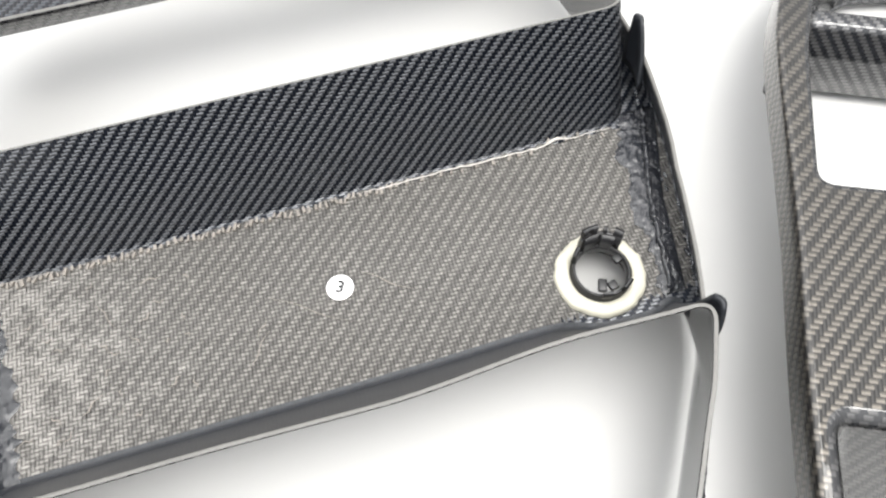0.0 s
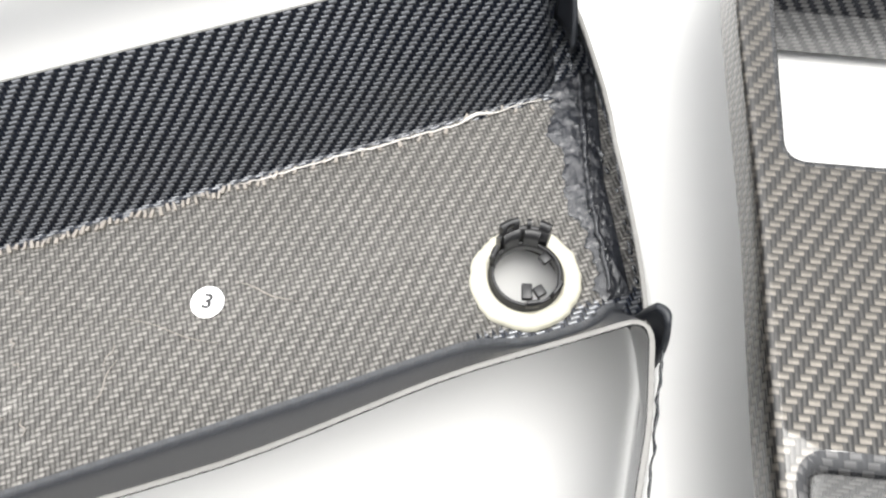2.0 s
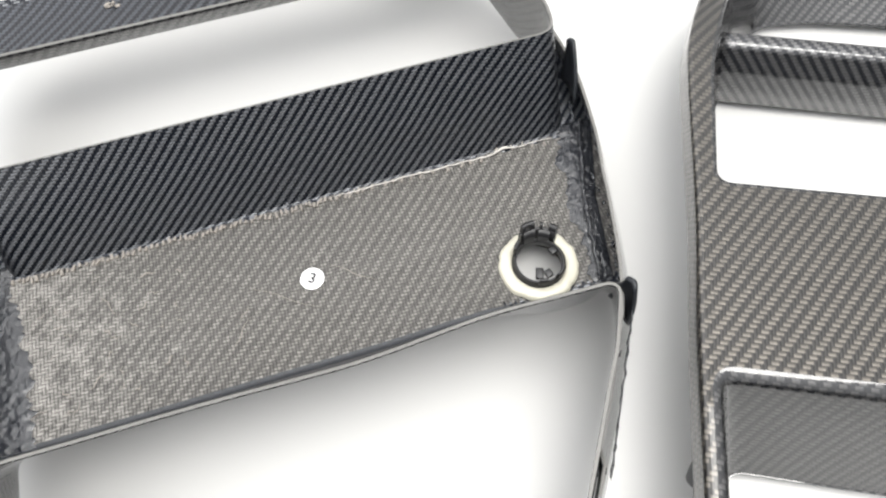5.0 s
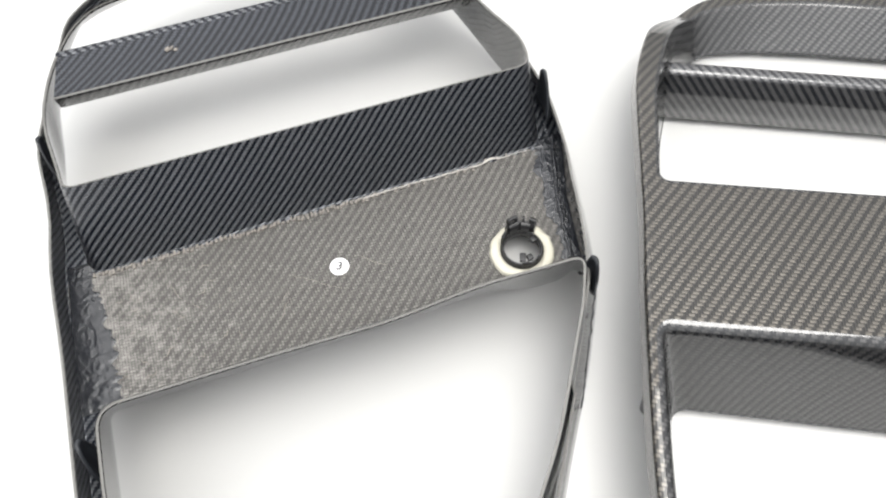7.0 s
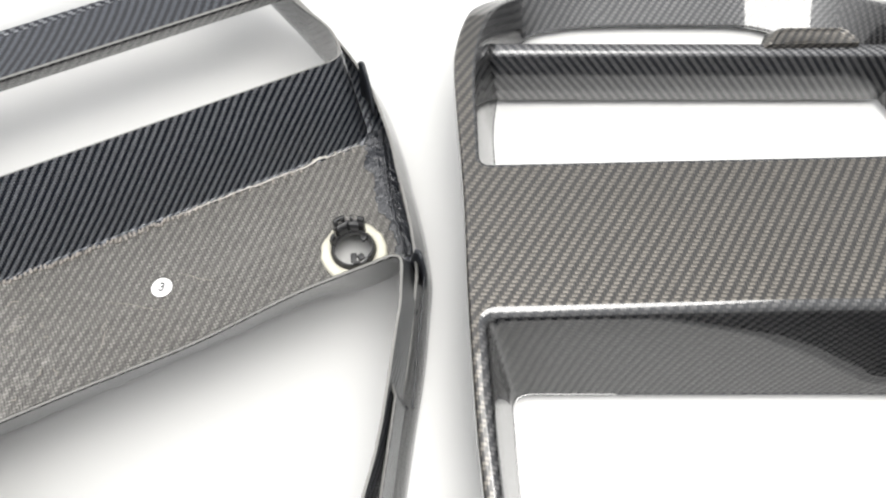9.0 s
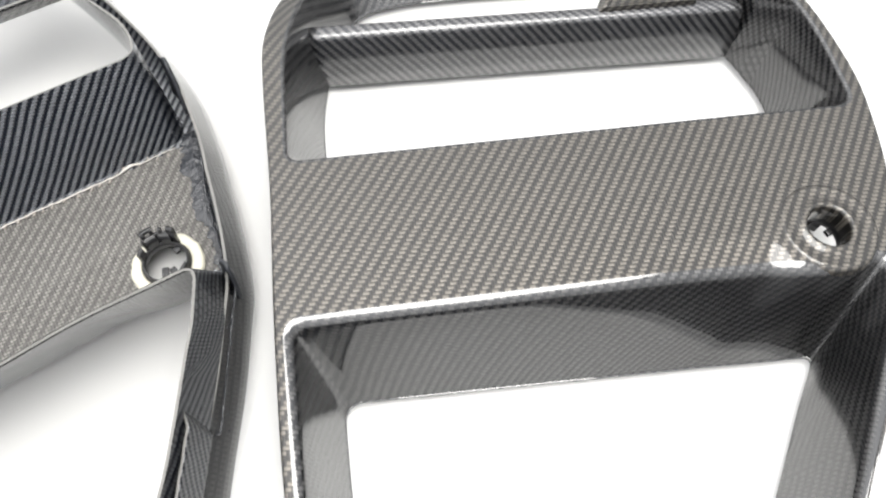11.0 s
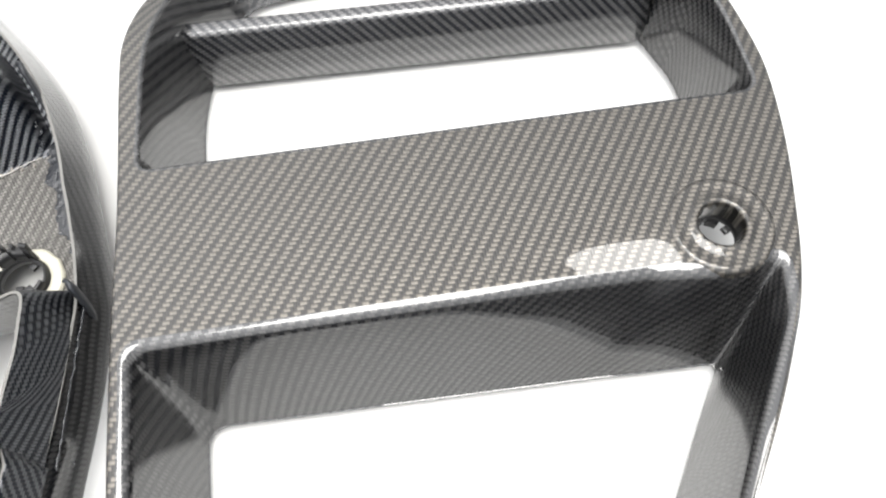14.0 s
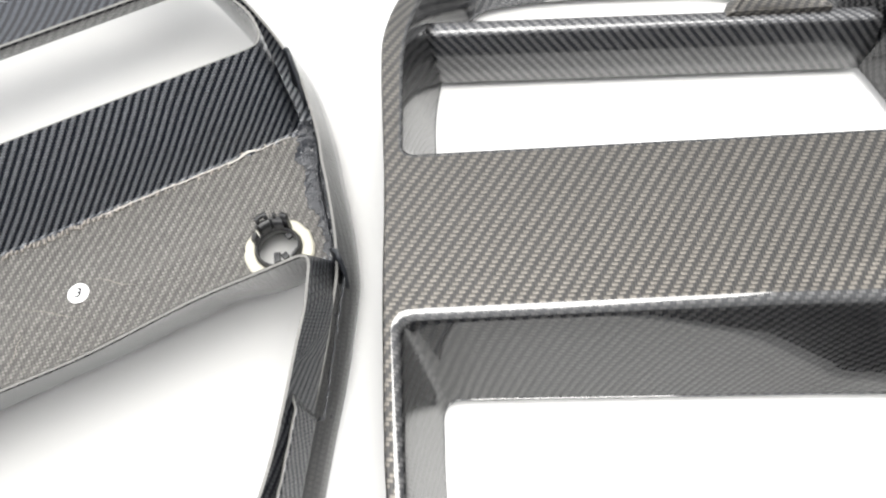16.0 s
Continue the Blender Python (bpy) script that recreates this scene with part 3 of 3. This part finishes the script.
# ---------------------------------------------------------------- mounting tongues
def build_tongue(P, thing, u, v, out, length, w_top, w_low, lean):
    """A curved, tapered mounting tongue that stands off the outer flange."""
    bm = bmesh.new()
    rows = []
    for a in range(9):
        s = a / 8
        half = 0.5 * length * (1 - 0.62 * s ** 1.7)
        w = w_top + (w_low - w_top) * s
        bow = out * (0.5 + 2.0 * math.sin(0.5 * math.pi * s) - 1.0 * s * s)
        row = []
        for b in range(9):
            q = b / 8 * 2 - 1
            row.append(P((u + bow - out * 1.2 * q * q, v + lean * s + half * q), w + 1.2 * q * q))
        rows.append(row)
    loft(bm, rows, False)
    ob = part("mounting_tongue", bm, (tongue_black, tongue_black, tongue_black), thing, "dark curved mounting tongue")
    s = ob.modifiers.new("thickness", "SOLIDIFY")
    s.thickness, s.offset = 0.0018, 0.0


for u, v, out, lean, length, tip in ((277, 92, 1, 8, 16, 21), (246.8, -17, 1, 1, 14, 22), (-3.2, 145, -1, 10, 18, 32), (-3, -30, -1, 6, 15, 27)):
    build_tongue(LP, left, u, v, out, length, 44, tip, lean)
for u, v, out, lean, length, tip in ((0.5, 147, -1, -8, 15, 27), (-2.5, -27, -1, -2, 13, 29)):
    build_tongue(RP, right, u, v, out, length, 44, tip, lean)


# ---------------------------------------------------------------- raised pad on the crossbar
def build_pad(P, thing):
    """A raised, framed pad on the top edge of the crossbar."""
    bm = bmesh.new()
    rows = []
    for grow, w in ((4.0, 35.0), (2.0, 37.0), (0.8, 39.0), (0.0, 40.0), (-1.2, 40.2), (-2.2, 39.8), (-2.8, 38.8), (-3.4, 38.6)):
        lo = [(172 - grow, 168.5 - grow * 0.15), (226 + grow * 0.6, 168.5 - grow * 0.15), (220 + grow * 0.6, 180 + grow * 0.5), (180 - grow, 180 + grow * 0.5)]
        rows.append([P(q, w + (q.y - 165) * 0.05) for q in rounded(lo[::-1], [4, 4, 3, 3], 6, 5)])
    loft(bm, rows)
    bm.faces.new([v for v in bm.verts][-len(rows[0]):])
    bmesh.ops.recalc_face_normals(bm, faces=bm.faces)
    uvl = bm.loops.layers.uv.verify()
    for f in bm.faces:
        for lp in f.loops:
            lp[uvl].uv = (lp.vert.co.x, lp.vert.co.y + lp.vert.co.z)
    part("raised_pad", bm, carbon_gloss, thing, "raised carbon pad with a rounded rim")


build_pad(RP, right)


# ---------------------------------------------------------------- sticker
def build_sticker():
    bm = bmesh.new()
    tube(bm, [(0.00001, 0.0), (0.0050, 0.0), (0.0051, 0.0001), (0.0050, 0.0002), (0.00001, 0.0002)], 48)
    st = part("sticker", bm, paper_white, None, smooth=False)
    tagged(st, "round white paper sticker with a black number three", "sticker")
    cu = bpy.data.curves.new("digit", "FONT")
    cu.body, cu.size, cu.align_x, cu.align_y, cu.extrude, cu.offset = "3", 0.0066, "CENTER", "CENTER", 0.00003, 0.0002
    tmp = new("digit_curve", cu)
    me = bpy.data.meshes.new_from_object(tmp.evaluated_get(bpy.context.evaluated_depsgraph_get()))
    bpy.data.objects.remove(tmp)
    me.materials.clear()
    me.materials.append(ink_black)
    dg = new("digit", me)
    dg.parent = st
    dg.matrix_basis = pose(0, 0, 0.00025, 0, 0, 0)
    st.matrix_world = pose(0.0065, 0.0935, 0.0152, 0, 0, -6.0)


build_sticker()


# ---------------------------------------------------------------- torn carbon flap in the side channel of the turned-over grille
def build_flap():
    bm = bmesh.new()
    rows = []
    for a in range(13):
        s = a / 12
        row = []
        for b in range(41):
            v = -75 - 45 * b / 40
            ragged = 2.6 * noise.noise(Vector((s * 5, 0.3, 9.1))) if b == 0 else 0
            edge = 211.0 + (v + 75) * 0.66          # near the outer flange
            wall = edge - 2.8
            u = wall + (edge - wall) * s
            w = 10 + 24 * s ** 0.9 + 1.2 * noise.noise(Vector((u * 0.12, v * 0.12, 0.0)))
            row.append(LP((u, v + ragged + 5 * (1 - s) * (b == 0)), w))
        rows.append(row)
    loft(bm, rows, False)
    ob = part("torn_flap", bm, (carbon_inner, carbon_inner, pale_edge), left, "torn carbon strip over the side channel")
    m = ob.modifiers.new("thickness", "SOLIDIFY")
    m.thickness, m.offset, m.material_offset_rim = 0.0011, 0.0, 2


build_flap()


def build_chip():
    """Pale resin splash on the back of the crossbar."""
    bm = bmesh.new()
    c = LP((82, 171.5), 8.0)
    rnd = random.Random(3)
    for k in range(7):
        made = bmesh.ops.create_icosphere(bm, subdivisions=2, radius=1.0)["verts"]
        sc = Vector((rnd.uniform(0.6, 1.6), rnd.uniform(0.4, 1.0), rnd.uniform(0.5, 0.9))) * MM
        o = c + Vector((rnd.uniform(-3.2, 3.2), rnd.uniform(-1.4, 1.4), rnd.uniform(-1, 1))) * MM
        for q in made:
            q.co = Vector((q.co.x * sc.x, q.co.y * sc.y, q.co.z * sc.z)) + o
    part("resin_splash", bm, pale_fibre, left, "small pale resin splash")


build_chip()


def build_beads():
    """Hardened resin drops along the flange of the turned-over grille."""
    bm = bmesh.new()
    rnd = random.Random(11)
    for k in range(60):
        v = rnd.uniform(-75, 80)
        edge = 254 + 0.62 * (v + 21) if v < -21 else (254 + 0.38 * (v + 21) if v < 30 else 273.5 + 0.12 * (v - 30))
        deep = rnd.uniform(0, 1)
        c = LP((edge - 3.2 - 6.0 * deep + rnd.uniform(-0.8, 0.0), v), 53 - 17 * deep)
        made = bmesh.ops.create_icosphere(bm, subdivisions=1, radius=rnd.uniform(0.3, 0.85) * MM)["verts"]
        for q in made:
            q.co = Vector((q.co.x, q.co.y * rnd.uniform(0.9, 1.1) * 1.8, q.co.z * 0.8)) + c
    tagged(part("resin_spatter", bm, resin, left, "small hardened drops of dark resin"), kind="stuff")


build_beads()


def build_resin_bead(name, path, radius, seed, label):
    """A lumpy run of cured resin along an edge."""
    rows = []
    n = len(path) - 1
    for k, c in enumerate(path):
        r = radius * (0.55 + 0.9 * abs(noise.noise(Vector((k * 0.21, seed, 0.3)))) + 0.4 * noise.noise(Vector((k * 0.7, seed, 4.0)))) * min(1.0, (k + 0.3) / 4, (n - k + 0.3) / 4)
        off = Vector((noise.noise(Vector((k * 0.13, 1.0, seed))), noise.noise(Vector((k * 0.13, 5.0, seed))), 0)) * 0.0006
        rows.append([c + off + Vector((math.cos(a), 0.3 * math.cos(a), math.sin(a))) * r * MM for a in [2 * math.pi * q / 7 for q in range(7)]])
    bm = bmesh.new()
    loft(bm, rows)
    bmesh.ops.recalc_face_normals(bm, faces=bm.faces)
    part(name, bm, resin, left, label)


build_resin_bead("resin_bead", [LP((254 + 0.60 * (v + 21) - 6.2, v), 34.0) for v in [-20 - 0.5 * k for k in range(118)]], 0.75, 2.0, "glossy resin run along the flange edge")
build_resin_bead("resin_bead", [LP((249.5 + 0.36 * v, v), 53.6) for v in [2 + 0.6 * k for k in range(135)]], 1.5, 9.0, "glossy resin run along the panel end")
build_resin_bead("resin_bead", [LP((266 - 0.02 * w, 79 + 0.45 * (55 - w)), w) for w in [54 - 0.35 * k for k in range(120)]], 0.9, 5.0, "glossy resin run up the corner")


def build_scratches():
    """Pale scuffs and loose fibres on the cloth back."""
    bm = bmesh.new()
    rnd = random.Random(21)
    marks = [(42, 52, -38, 15), (52, 40, -30, 7), (96, 23, 74, 16), (99, 31, 70, 8), (118, 33, -12, 34), (150, 36, -16, 22), (34, 20, 62, 10), (60, 62, 25, 8)]
    for u, v, ang, length in marks + [(rnd.uniform(8, 80), rnd.uniform(8, 66), rnd.uniform(-70, 70), rnd.uniform(2, 6)) for _ in range(26)]:
        n = 10
        row_a, row_b = [], []
        wd = rnd.uniform(0.15, 0.35)
        for k in range(n + 1):
            s = (k / n - 0.5) * length
            bend = 0.5 * math.sin(k * 0.9 + u)
            a = radians(ang - 22)
            p = (u + s * math.cos(a) - bend * math.sin(a), v + s * math.sin(a) + bend * math.cos(a))
            h = wd * math.sin(math.pi * (k + 0.4) / (n + 0.8))
            row_a.append(LP((p[0] - h * math.sin(a), p[1] + h * math.cos(a)), 55.15))
            row_b.append(LP((p[0] + h * math.sin(a), p[1] - h * math.cos(a)), 55.15))
        loft(bm, [row_a, [(Vector(x) + Vector(y)) / 2 - Vector((0, 0, 0.00025)) for x, y in zip(row_a, row_b)], row_b], False)
    tagged(part("scuff", bm, pale_fibre, left, "thin pale scuffs on the cloth"), kind="stuff")


build_scratches()
